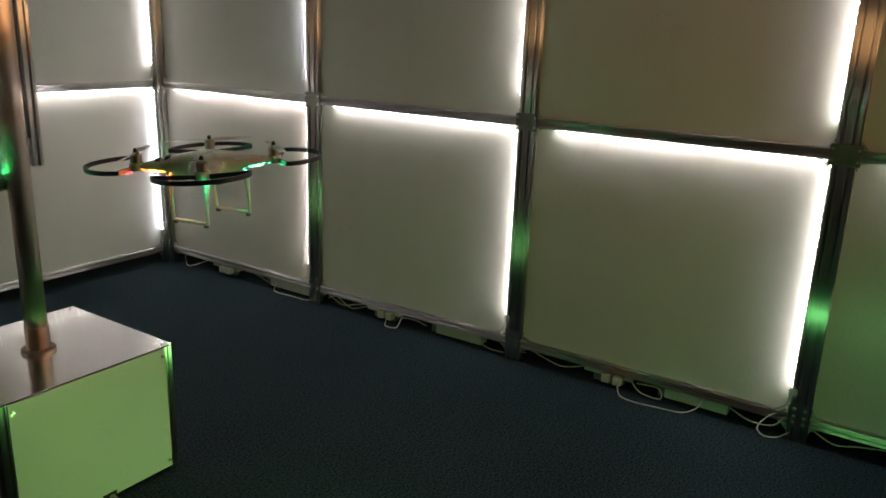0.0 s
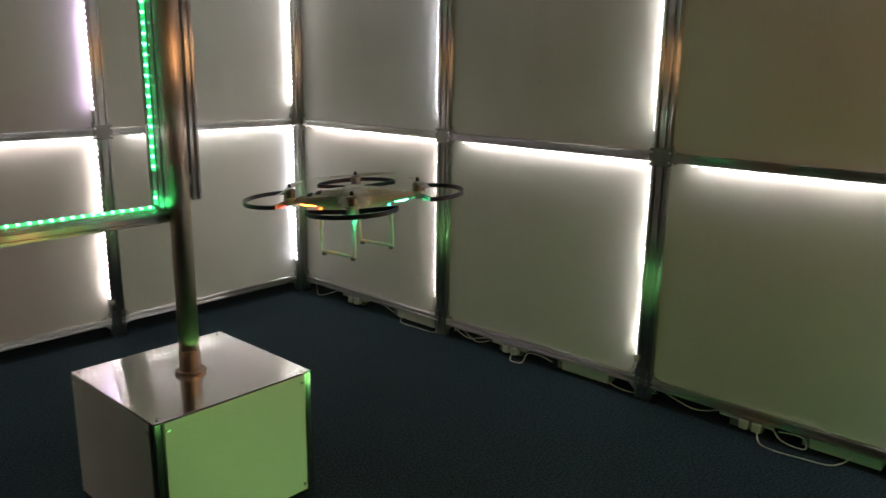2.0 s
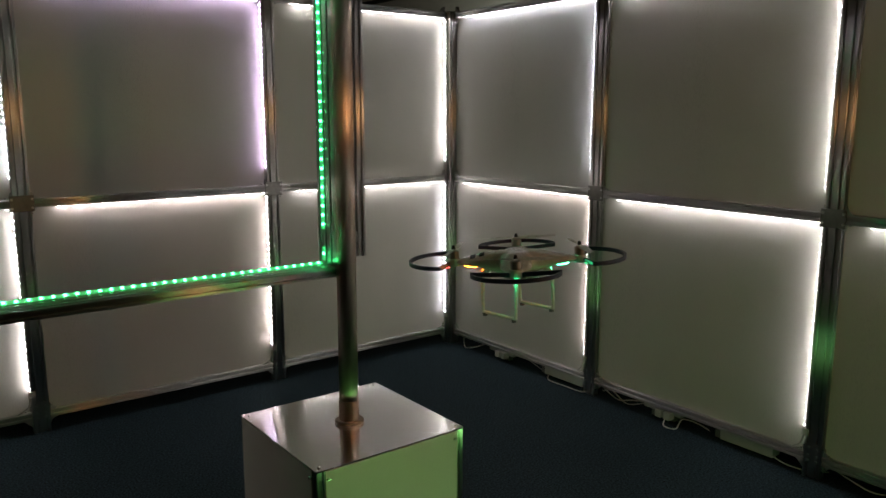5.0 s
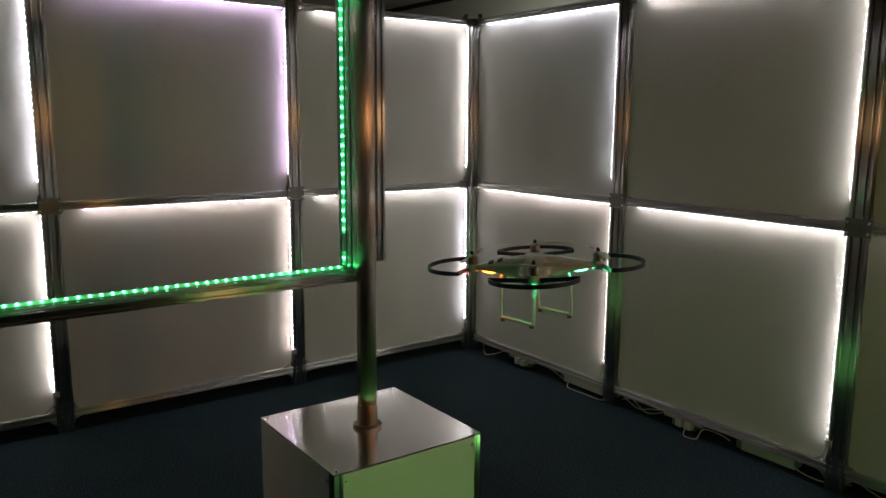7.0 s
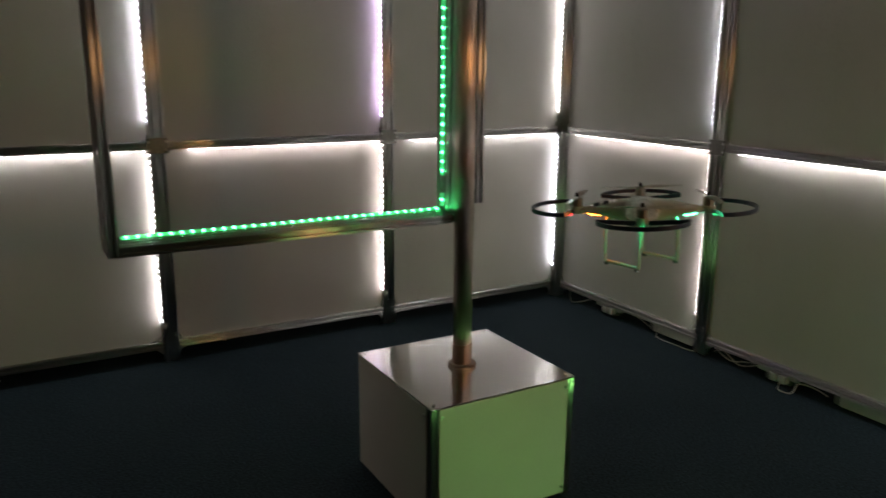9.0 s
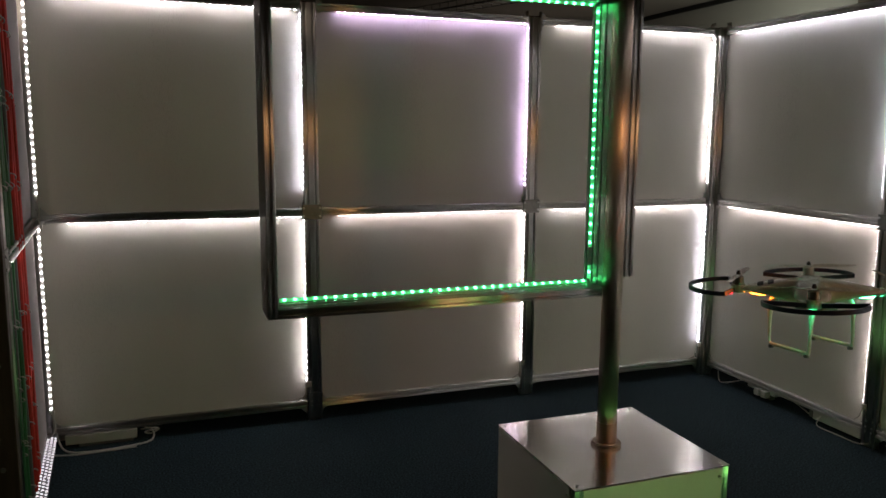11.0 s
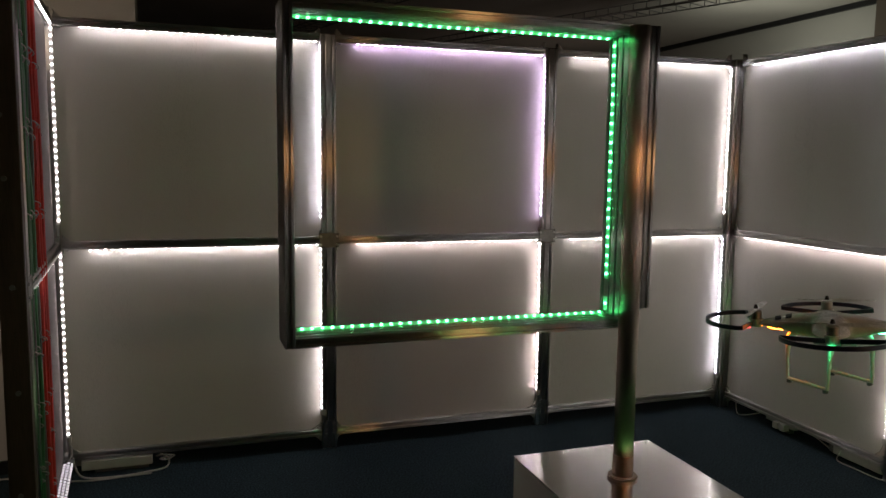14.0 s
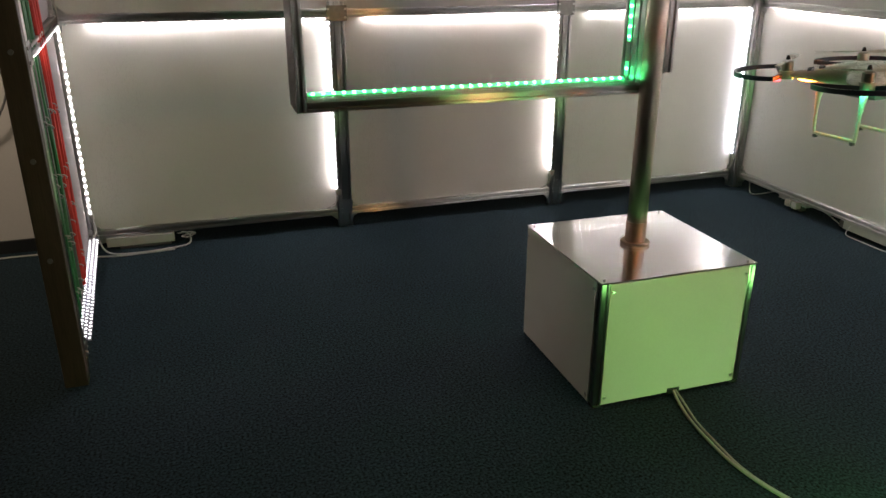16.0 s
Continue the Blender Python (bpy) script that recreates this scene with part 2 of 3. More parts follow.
def tube(points, r, seg=8, smooth_steps=6):
    """A round cable or bar along a smooth curve through the points; r may be a function of the place."""
    P = [Vector(p) for p in points]
    path = []
    n = len(P)
    if smooth_steps > 1 and n > 2:
        for i in range(n - 1):
            a, b, c, d = P[max(0, i - 1)], P[i], P[i + 1], P[min(n - 1, i + 2)]
            for k in range(smooth_steps):
                t = k / smooth_steps
                path.append(0.5 * ((2 * b) + (c - a) * t + (2 * a - 5 * b + 4 * c - d) * t * t + (3 * b - a - 3 * c + d) * t ** 3))
        path.append(P[-1])
    else:
        path = P
    bm = bmesh.new()
    rings = []
    up = None
    for i, p in enumerate(path):
        d = (path[min(i + 1, len(path) - 1)] - path[max(i - 1, 0)]).normalized()
        if up is None:
            up = d.orthogonal().normalized()
        up = (up - d * up.dot(d)).normalized()
        w = d.cross(up)
        rr = r(p) if callable(r) else r
        rings.append([bm.verts.new(p + rr * (math.cos(2 * math.pi * k / seg) * up + math.sin(2 * math.pi * k / seg) * w)) for k in range(seg)])
    for a, b in zip(rings, rings[1:]):
        for k in range(seg):
            bm.faces.new((a[k], a[(k + 1) % seg], b[(k + 1) % seg], b[k]))
    bm.faces.new(rings[0])
    bm.faces.new(rings[-1])
    return bm


def led_strip(parent, length, m, colour):
    """A strip along +x from 0 to length that shines to -z, set by m under parent."""
    tape = part("led_strip", boxy(0, length, -0.0070, 0.0070, -0.0015, 0.0), TAPE[colour], parent, "glowing %s LED strip" % ("green" if colour == "green" else "white"))
    tape.matrix_basis = m
    bm = bmesh.new()
    n = int(length * 30)
    for i in range(n):
        x = (i + 0.5) * length / n
        if colour == "green":
            add_box(bm, x - 0.0042, x + 0.0042, -0.0045, 0.0045, -0.0034, -0.0014)
        else:
            add_box(bm, x - 0.0042, x + 0.0042, -0.0055, 0.0050, -0.0044, -0.0014)
    chips = part("chip_row", bm, CHIP[colour], tape)
    tagged(chips, kind="stuff")
    return tape


# ---- setting ----
PITCH, TOPZ, MIDZ, LOWZ = 1.328, 2.29, 1.182, 0.090
tagged(part("floor", boxy(-7.5, 4.5, -9.0, 5.0, -0.12, 0.0), CARPET), "dark blue short-pile carpet floor", "floor", kind="structure")
tagged(part("ceiling", boxy(-7.5, 4.5, -9.0, 5.0, 2.95, 3.1), CEIL), "dark unlit ceiling", "ceiling", kind="structure")
tagged(part("wall_north", boxy(-7.5, 4.5, 4.8, 5.0, 0.0, 2.95), DARKWALL), "dark far wall of the hall", "wall", kind="structure")
tagged(part("wall_south", boxy(-7.5, 4.5, -9.0, -8.8, 0.0, 2.95), DARKWALL), "dark wall at the end of the hall", "wall", kind="structure")
tagged(part("wall_east", boxy(1.85, 2.05, -8.8, 4.8, 0.0, 2.95), PLASTER), "off-white plaster wall in shade behind the panels", "wall", kind="structure")
# added dark strip: the shade along the wall and ceiling joint, put into colour
tagged(part("trim", boxy(1.815, 1.85, -8.8, 4.8, 2.905, 2.95, 0.004), SKIRT_SHADE), "dark strip put in for the shade where wall and ceiling meet", "trim", kind="structure")
tagged(part("column", boxy(1.66, 1.81, 0.34, 0.50, 0.0, 2.95, 0.006), COLUMN), "dark brown column before the plaster wall", "column", kind="structure")
tagged(part("wall_west", boxy(-7.5, -7.3, -8.8, 4.8, 0.0, 2.95), PLASTER), "off-white plaster side wall", "wall", kind="structure")
tagged(part("wall_stub", boxy(-7.3, -3.62, 0.12, 0.34, 0.0, 2.95), PLASTER), "off-white plaster wall behind the panel frame", "wall", kind="structure")
tagged(part("baseboard", boxy(-7.3, -4.08, 0.105, 0.12, 0.0, 0.07, 0.003), SKIRT_SHADE), "black skirting board", "baseboard", kind="structure")


# ---- panel frame ----
def frame_post():
    t = thing("frame_post", "upright slotted aluminium post of the panel wall", "post", "panel wall posts")
    part("profile", extrusion(0.08, 0.04, TOPZ, Matrix.Translation((0, 0.02, 0))), ALU, t)
    part("end_cap", boxy(-0.039, 0.039, 0.001, 0.039, TOPZ, TOPZ + 0.004, 0.001), RUBBER, t, "black plastic end cap")
    bm = bmesh.new()
    add_cyl(bm, 0.0065, 0.008, pose(0, 0, 0, 90, 0, 0), 8)
    bolt = part("bolt", bm, STEEL, t)
    bolt.matrix_basis = pose(-0.02, 0, LOWZ + 0.05)
    for z in (LOWZ + 0.05, LOWZ + 0.015, LOWZ - 0.01):
        for x in (-0.02, 0.02):
            if (z, x) != (LOWZ + 0.05, -0.02):
                share(bolt, pose(x, 0, z), t)
    part("hub_plate", boxy(-0.054, 0.054, -0.0035, -0.0005, MIDZ - 0.040, MIDZ + 0.040, 0.001), HUB, t, "dark bolted plate at the crossing of the rails")
    for z in (MIDZ - 0.022, MIDZ + 0.022):
        for x in (-0.045, 0.045):
            share(bolt, pose(x, 0, z), t)
    part("joint_plate", boxy(-0.038, 0.038, -0.003, -0.0005, LOWZ - 0.022, LOWZ + 0.07, 0.001), ALU, t, "bolted aluminium joint plate")
    return t


def corner_post():
    t = thing("frame_post", "square slotted aluminium corner post of the panel wall", "post", "panel wall posts")
    part("profile", extrusion(0.08, 0.08, TOPZ, Matrix.Translation((0.01, 0.01, 0))), ALU, t)
    part("end_cap", boxy(-0.029, 0.049, -0.029, 0.049, TOPZ, TOPZ + 0.004, 0.001), RUBBER, t, "black plastic end cap")
    return t


def frame_rail(z, height=0.04):
    t = thing("frame_rail", "horizontal slotted aluminium rail between two posts", "rail", "panel wall rails")
    L = PITCH - 0.084
    part("profile", extrusion(0.04, height, L, pose(0.042, 0.021, 0, 0, 90, 0)), ALU_RAIL, t)
    fit = None
    for x, flip in ((0.042, 0), (0.042 + L, 180)):
        for up in (1, -1):
            m = pose(x, 0.022, up * 0.021, 0, 0, flip)
            if fit is None:
                bm = bmesh.new()
                add_box(bm, 0.0, 0.036, -0.016, 0.016, -0.002, 0.002, 0.0008)
                add_box(bm, 0.0, 0.004, -0.016, 0.016, 0.0, 0.034, 0.0008)
                vs = [bm.verts.new(v) for v in ((0.004, -0.014, 0.002), (0.034, -0.014, 0.002), (0.004, -0.014, 0.032), (0.004, -0.011, 0.002), (0.034, -0.011, 0.002), (0.004, -0.011, 0.032))]
                for f in ((0, 1, 2), (3, 5, 4), (0, 3, 4, 1), (1, 4, 5, 2), (2, 5, 3, 0)):
                    bm.faces.new([vs[i] for i in f])
                fit = part("corner_bracket", bm, STEEL, t, "cast corner bracket with bolts")
                fit.matrix_basis = m
                bb = bmesh.new()
                add_cyl(bb, 0.0065, 0.007, pose(0.021, 0.001, 0.002), 8)
                part("bolt", bb, STEEL, fit)
            else:
                o = share(fit, m if up > 0 else m @ pose(0, 0, 0, 180, 0, 0), t)
                b = share(fit.children[0], Matrix(), o)
    t.matrix_basis = pose(0, 0, z)
    return t


def wall_panel(z0, z1, top_colour, side_colour, label, sheet=None):
    """Opal sheet behind the frame, with a strip under its upper rail and one on its farther post."""
    t = thing("wall_panel", label, "wall panel", "lit wall panels")
    bm = boxy(0.034, PITCH - 0.034, 0.029, 0.035, z0, z1, 0.001)
    part("sheet", bm, sheet or OPAL, t, "matt grey sheet" if sheet else "opal white sheet")
    led_strip(t, PITCH - 0.05 - 0.145, pose(0.145, 0.0035, z1 - 0.022), top_colour)
    led_strip(t, z1 - z0 - 0.145, pose(PITCH - 0.0415, 0.0035, z1 - 0.030, 0, 90, 0), side_colour)
    if z0 > 1:
        return t
    lead = [(PITCH - 0.043, 0.010, z0 + 0.115), (PITCH - 0.046, -0.004, z0 + 0.08), (PITCH - 0.055, -0.012, z0 + 0.045), (PITCH - 0.085, -0.004, z0 + 0.02), (PITCH - 0.10, 0.012, z0 + 0.005)]
    part("feed_wire", tube(lead, 0.003, 6), CABLE_WHITE, t, "white feed wire of the LED strip", True)
    part("feed_plug", boxy(PITCH - 0.052, PITCH - 0.020, -0.010, -0.001, z0 + 0.088, z0 + 0.118, 0.002), WHITE, t, "small white connector")
    return t


Z_LOW, Z_HIGH = (LOWZ + 0.016, MIDZ + 0.0), (MIDZ + 0.0, TOPZ - 0.018)
LABELS = "opal white wall panel edged by glowing %s LED strips"
POST = frame_post()
CORNER = corner_post()
RAILS = [frame_rail(z) for z in (LOWZ, MIDZ, TOPZ - 0.0202)]
CX, SX, SY = -3 * PITCH - 0.045, -3.908, -1.343  # far corner post and near end post of the side bay
BAYS = [  # place, turn, tints: lower top, lower side, upper top, upper side
    (-2 * PITCH, 0.0, 0, "rose", "rose", "lavender", "lavender"),
    (-1 * PITCH, 0.0, 0, "white", "cool", "white", "white"),
    (0.0, 0.0, -90, "rose", "rose", "cool", "cool"),
    (0.0, -1 * PITCH, -90, "white", "white", "white", "white"),
    (0.0, -2 * PITCH, -90, "white", "white", "white", "white"),
    (0.0, -3 * PITCH, -90, "white", "white", "white", "white"),
    (0.0, -4 * PITCH, -90, "white", "white", "white", "white"),
    (SX, SY, 93.4, "weak", "weak", "weak", "weak"),
    (CX, 0.0, 0, "white", "white", "white", "cool"),
]
made_panels = {}
first_rail = True
for x, y, turn, *tints in BAYS:
    at = pose(x, y, 0, 0, 0, turn)
    if x == CX:  # the corner bay is a little wider
        at = at @ Matrix.Diagonal((1 + 0.045 / PITCH, 1, 1, 1))
    for (z0, z1), pair in ((Z_LOW, tints[:2]), (Z_HIGH, tints[2:])):
        key = (z0, *pair)
        words = {"white": "cold white", "cool": "bluish white", "lavender": "lavender-white", "rose": "warm white", "weak": "weak white"}[pair[0]]
        if key in made_panels:
            copy_thing(made_panels[key], at)
        else:
            made_panels[key] = wall_panel(z0, z1, pair[0], pair[1], LABELS % words, MATT if pair[0] == "weak" else None)
            made_panels[key].matrix_basis = at
    for r in RAILS:
        if first_rail:
            z = r.matrix_basis.translation.z
            r.matrix_basis = at @ Matrix.Translation((0, 0, z))
            r["z"] = z
        else:
            copy_thing(r, at @ Matrix.Translation((0, 0, r["z"])))
    first_rail = False
POST.matrix_basis = pose(-2 * PITCH, 0, 0)
copy_thing(POST, pose(-1 * PITCH, 0, 0))
for y in (-1 * PITCH, -2 * PITCH, -3 * PITCH, -4 * PITCH, -5 * PITCH):
    copy_thing(POST, pose(0, y, 0, 0, 0, -90))
copy_thing(CORNER, pose(CX, 0, 0, 0, 0, 90))
END_POST = copy_thing(POST, pose(SX, SY, 0, 0, 0, 93.4))

# ---- side bay: timber, cables, bottom grid of dots ----
timber = thing("timber_post", "brown stained timber batten screwed to the aluminium end post", "post")
part("batten", boxy(SX - 0.074, SX + 0.006, SY - 0.088, SY - 0.043, 0.0, 2.93, 0.004), WOOD, timber)
bm = bmesh.new()
add_cyl(bm, 0.009, 0.004, pose(0, 0, 0, 90, 0, 0), 10)
knob = part("screw", bm, GREY, timber, "dark countersunk screw head")
knob.matrix_basis = pose(SX - 0.040, SY - 0.088, 0.5)
for z in (0.85, 1.2, 1.55, 1.75, 2.1):
    share(knob, pose(SX - 0.040 + random.uniform(-0.012, 0.012), SY - 0.088, z), timber)


def hanging_cable(name, mat_, y, r, words):
    t = thing(name, words, "cable", "cables on the side bay")
    bx = SX - 0.079 * (y - SY) / 1.33
    pts = [(bx - 0.010 + random.uniform(-0.004, 0.004), y + random.uniform(-0.012, 0.012), z) for z in (2.24, 1.95, 1.65, 1.35, 1.05, 0.75, 0.45, 0.20)]
    part("cable", tube(pts, r, 8), mat_, t, "", True)
    for z in (1.98, 1.70, 1.42, 0.92, 0.70, 0.48, 0.27):
        zz = z + random.uniform(-0.05, 0.05)
        part("cable_tie", tube([(bx - 0.018, y - 0.014, zz + 0.016), (bx + 0.000, y - 0.012, zz + 0.012), (bx + 0.006, y, zz), (bx - 0.002, y + 0.012, zz - 0.008), (bx - 0.018, y + 0.014, zz - 0.010)], 0.0022, 5, 4), CABLE_WHITE, t, "white cable tie", True)
    return t


for y in (-0.93, -0.85, -0.77):
    hanging_cable("red_cable", CABLE_RED, y, 0.011, "thick red cable tied upright to the side bay")
for y in (-1.26, -1.18, -1.08):
    hanging_cable("green_cable", CABLE_GREEN, y, 0.009, "dark green cable tied upright to the side bay")
for y in (-1.22, -1.02):
    hanging_cable("grey_cable", CABLE_GREY, y, 0.009, "grey cable tied upright to the side bay")
# three staggered rows of small emissive boxes make the rail's bright dots
grid = thing("floor_light_bar", "low rail with zigzag rows of small glowing white dots", "light bar")
grid.matrix_basis = pose(SX, SY, LOWZ + 0.0215, 0, 0, 93.4)
part("carrier", boxy(0.05, PITCH - 0.06, -0.022, 0.028, 0.0, 0.0015), GREY, grid, "dark carrier strip")
for k in range(3):
    bm = bmesh.new()
    for i in range(34):
        xx = 0.07 + i * 0.034 + 0.017 * (k % 2)
        add_box(bm, xx, xx + 0.008, -0.019 + k * 0.0165, -0.0105 + k * 0.0165, 0.0016, 0.0030)
    tagged(part("chip_row", bm, DOT_DIM, grid, "row of small glowing white dots"), kind="stuff")


# ---- plinth, mast and gate ----
BX0, BX1, BY0, BY1, BZ = -2.212, -1.606, -2.140, -1.540, 0.480
plinth = thing("plinth_box", "square box with white boards, aluminium edges and brushed metal top", "plinth")
for x in (BX0 + 0.02, BX1 - 0.02):
    for y in (BY0 + 0.02, BY1 - 0.02):
        part("corner_profile", extrusion(0.04, 0.04, BZ - 0.004 - 0.012, Matrix.Translation((x, y, 0.012))), ALU, plinth, "slotted aluminium edge")
        part("foot", boxy(x - 0.017, x + 0.017, y - 0.017, y + 0.017, 0.0, 0.012, 0.002), RUBBER, plinth, "black rubber foot")
plate = boxy(BX0 - 0.002, BX1 + 0.002, BY0 - 0.002, BY1 + 0.002, BZ - 0.004, BZ, 0.001)
top = part("top_plate", plate, TOP, plinth, "brushed aluminium top plate")
cap = bmesh.new()
add_cyl(cap, 0.006, 0.004, Matrix(), 10)
screw = part("screw", cap, STEEL, top)
screw.matrix_basis = pose(BX0 + 0.022, BY0 + 0.022, BZ)
for x in (BX0 + 0.022, BX1 - 0.022):
    for y in (BY0 + 0.022, BY1 - 0.022):
        if (x, y) != (BX0 + 0.022, BY0 + 0.022):
            share(screw, pose(x, y, BZ), top)
for nm, x0, x1, y0, y1, nx, ny in (("front_board", BX0 + 0.030, BX1 - 0.030, BY0 - 0.004, BY0 + 0.004, 0, -1), ("back_board", BX0 + 0.030, BX1 - 0.030, BY1 - 0.004, BY1 + 0.004, 0, 1),
                                   ("side_board", BX0 - 0.004, BX0 + 0.004, BY0 + 0.030, BY1 - 0.010, -1, 0), ("side_board", BX1 - 0.004, BX1 + 0.004, BY0 + 0.030, BY1 - 0.030, 1, 0)):
    b = part(nm, boxy(x0, x1, y0, y1, 0.014, BZ - 0.006, 0.0012), BOARD, plinth, "plain white board")
    for u in (0.022, 0.978):
        for z in (0.04, BZ - 0.035):
            if nx:
                m = pose(x0 if nx < 0 else x1, y0 + (y1 - y0) * u, z, 0, 90 * nx, 0)
            else:
                m = pose(x0 + (x1 - x0) * u, y0 if ny < 0 else y1, z, -90 * ny, 0, 0)
            share(screw, m, b)
part("cable_outlet", boxy(-1.915, -1.865, BY0 - 0.008, BY0 - 0.003, 0.008, 0.030, 0.001), BLACK, plinth, "black cable outlet")

PX, PY = -1.916, -1.846
mast = thing("mast", "round brushed metal mast standing on the plinth top", "mast")
bm = bmesh.new()
add_cyl(bm, 0.0355, 2.09 - BZ, Matrix.Translation((PX, PY, BZ)), 40)
part("tube", bm, POLE, mast, "", True)
bm = bmesh.new()
for r, z, h in ((0.054, BZ, 0.010), (0.050, BZ + 0.010, 0.004)):
    add_cyl(bm, r, h, Matrix.Translation((PX, PY, z)), 36)
part("collar", bm, POLE, mast, "flat collar ring", True)
bm = bmesh.new()
add_cyl(bm, 0.0375, 0.086, Matrix.Translation((PX, PY, BZ + 0.004)), 40)
part("sleeve", bm, material("bronze_sleeve", (0.52, 0.38, 0.30), rough=0.48, metal=1.0, spread=0.05, scale=8, fine=150, bump=0.005, stretch=(4, 4, 0.6)), mast, "bronze-toned sleeve", True)

GZ0, GZ1, GT, GDEEP = 1.030, 2.105, 0.032, 0.16
GL, GR, GY = -1.190, 0.014, 0.121  # uprights' middles and the gate's plane, from the mast
gate = thing("led_gate", "square aluminium flight gate with green LED strips on the mast", "gate")
gate.matrix_basis = pose(PX, PY, 0)
for x in (GR, GL):
    part("side_profile", extrusion(GT, GDEEP, GZ1 - GZ0, Matrix.Translation((x, GY, GZ0))), ALU, gate)
span = GR - GL - GT - 0.002
x0, x1 = GL + GT / 2 + 0.001, GR - GT / 2 - 0.001
for nm, z in (("bottom_profile", GZ0 + GT / 2), ("top_profile", GZ1 - GT / 2)):
    part(nm, extrusion(GT, GDEEP, span, pose(x0, GY, z, 0, 90, 0)), ALU_RAIL, gate)
SY_ = GY + 0.030
TILT = Matrix.Translation((0, 0, -0.003)) @ Matrix.Rotation(radians(-34), 4, "X")  # the strips sit on a small wedge that leans to the front
led_strip(gate, span - 0.03, pose(x1 - 0.012, SY_, GZ0 + GT + 0.002, 0, 180, 0) @ TILT, "green")
led_strip(gate, span - 0.03, pose(x0 + 0.012, SY_, GZ1 - GT - 0.002) @ TILT, "green")
led_strip(gate, GZ1 - GZ0 - 0.21, pose(x1 - 0.001, SY_, GZ1 - 0.045, 0, 90, 0) @ TILT, "green")
led_strip(gate, 0.05, pose(x1 - 0.001, SY_, GZ0 + 0.096, 0, 90, 0) @ TILT, "green")
led_strip(gate, GZ1 - GZ0 - 0.21, pose(x0 + 0.001, SY_, GZ0 + 0.165, 0, -90, 0) @ TILT, "green")
part("counter_profile", extrusion(0.035, 0.08, GZ1 - 1.095, Matrix.Translation((0.098, 0.088, 1.095))), ALU, gate)
for z in (GZ0 + 0.12, GZ1 - 0.12):
    part("clamp", boxy(GR + GT / 2 + 0.001, 0.0795, 0.050, 0.110, z, z + 0.04, 0.001), ALU, gate, "flat aluminium mast clamp")
    part("saddle", boxy(-0.012, 0.028, 0.0345, 0.0405, z, z + 0.04, 0.001), ALU, gate, "small clamp saddle against the mast")
for x in (GR, GL):
    bm = bmesh.new()
    add_cyl(bm, 0.006, 0.008, pose(x, GY - 0.04, GZ0 - 0.008), 8)
    part("bolt", bm, STEEL, gate)

# ---- hovering drone ----
drone = thing("quadcopter_drone", "white quadcopter drone with navy propeller guards, hovering in mid-air", "drone")
drone.matrix_basis = DRONE_AT


def rim(a):
    return 0.064 + 0.110 * abs(math.sin(2 * a)) ** 2.5


def shell_z(r, s, top):
    edge = max(0.0, 1 - s ** 4) ** 0.5
    if top:
        return (0.017 * math.exp(-(r / 0.105) ** 3) + 0.013) * edge
    return -(0.024 * math.exp(-(r / 0.090) ** 3) + 0.011) * edge


def drone_body():
    bm = bmesh.new()
    A, S = 96, 14
    for top in (True, False):
        rings = []
        centre = bm.verts.new((0, 0, shell_z(0, 0, top)))
        for j in range(1, S + 1):
            s = (j / S) ** 0.8
            ring = []
            for i in range(A):
                a = 2 * math.pi * i / A
                r = s * rim(a)
                ring.append(bm.verts.new((r * math.cos(a), r * math.sin(a), shell_z(r, s, top))))
            rings.append(ring)
        for i in range(A):
            bm.faces.new((centre, rings[0][i], rings[0][(i + 1) % A]))
        for a, b in zip(rings, rings[1:]):
            for i in range(A):
                bm.faces.new((a[i], b[i], b[(i + 1) % A], a[(i + 1) % A]))
    bmesh.ops.remove_doubles(bm, verts=bm.verts, dist=0.0002)
    return bm


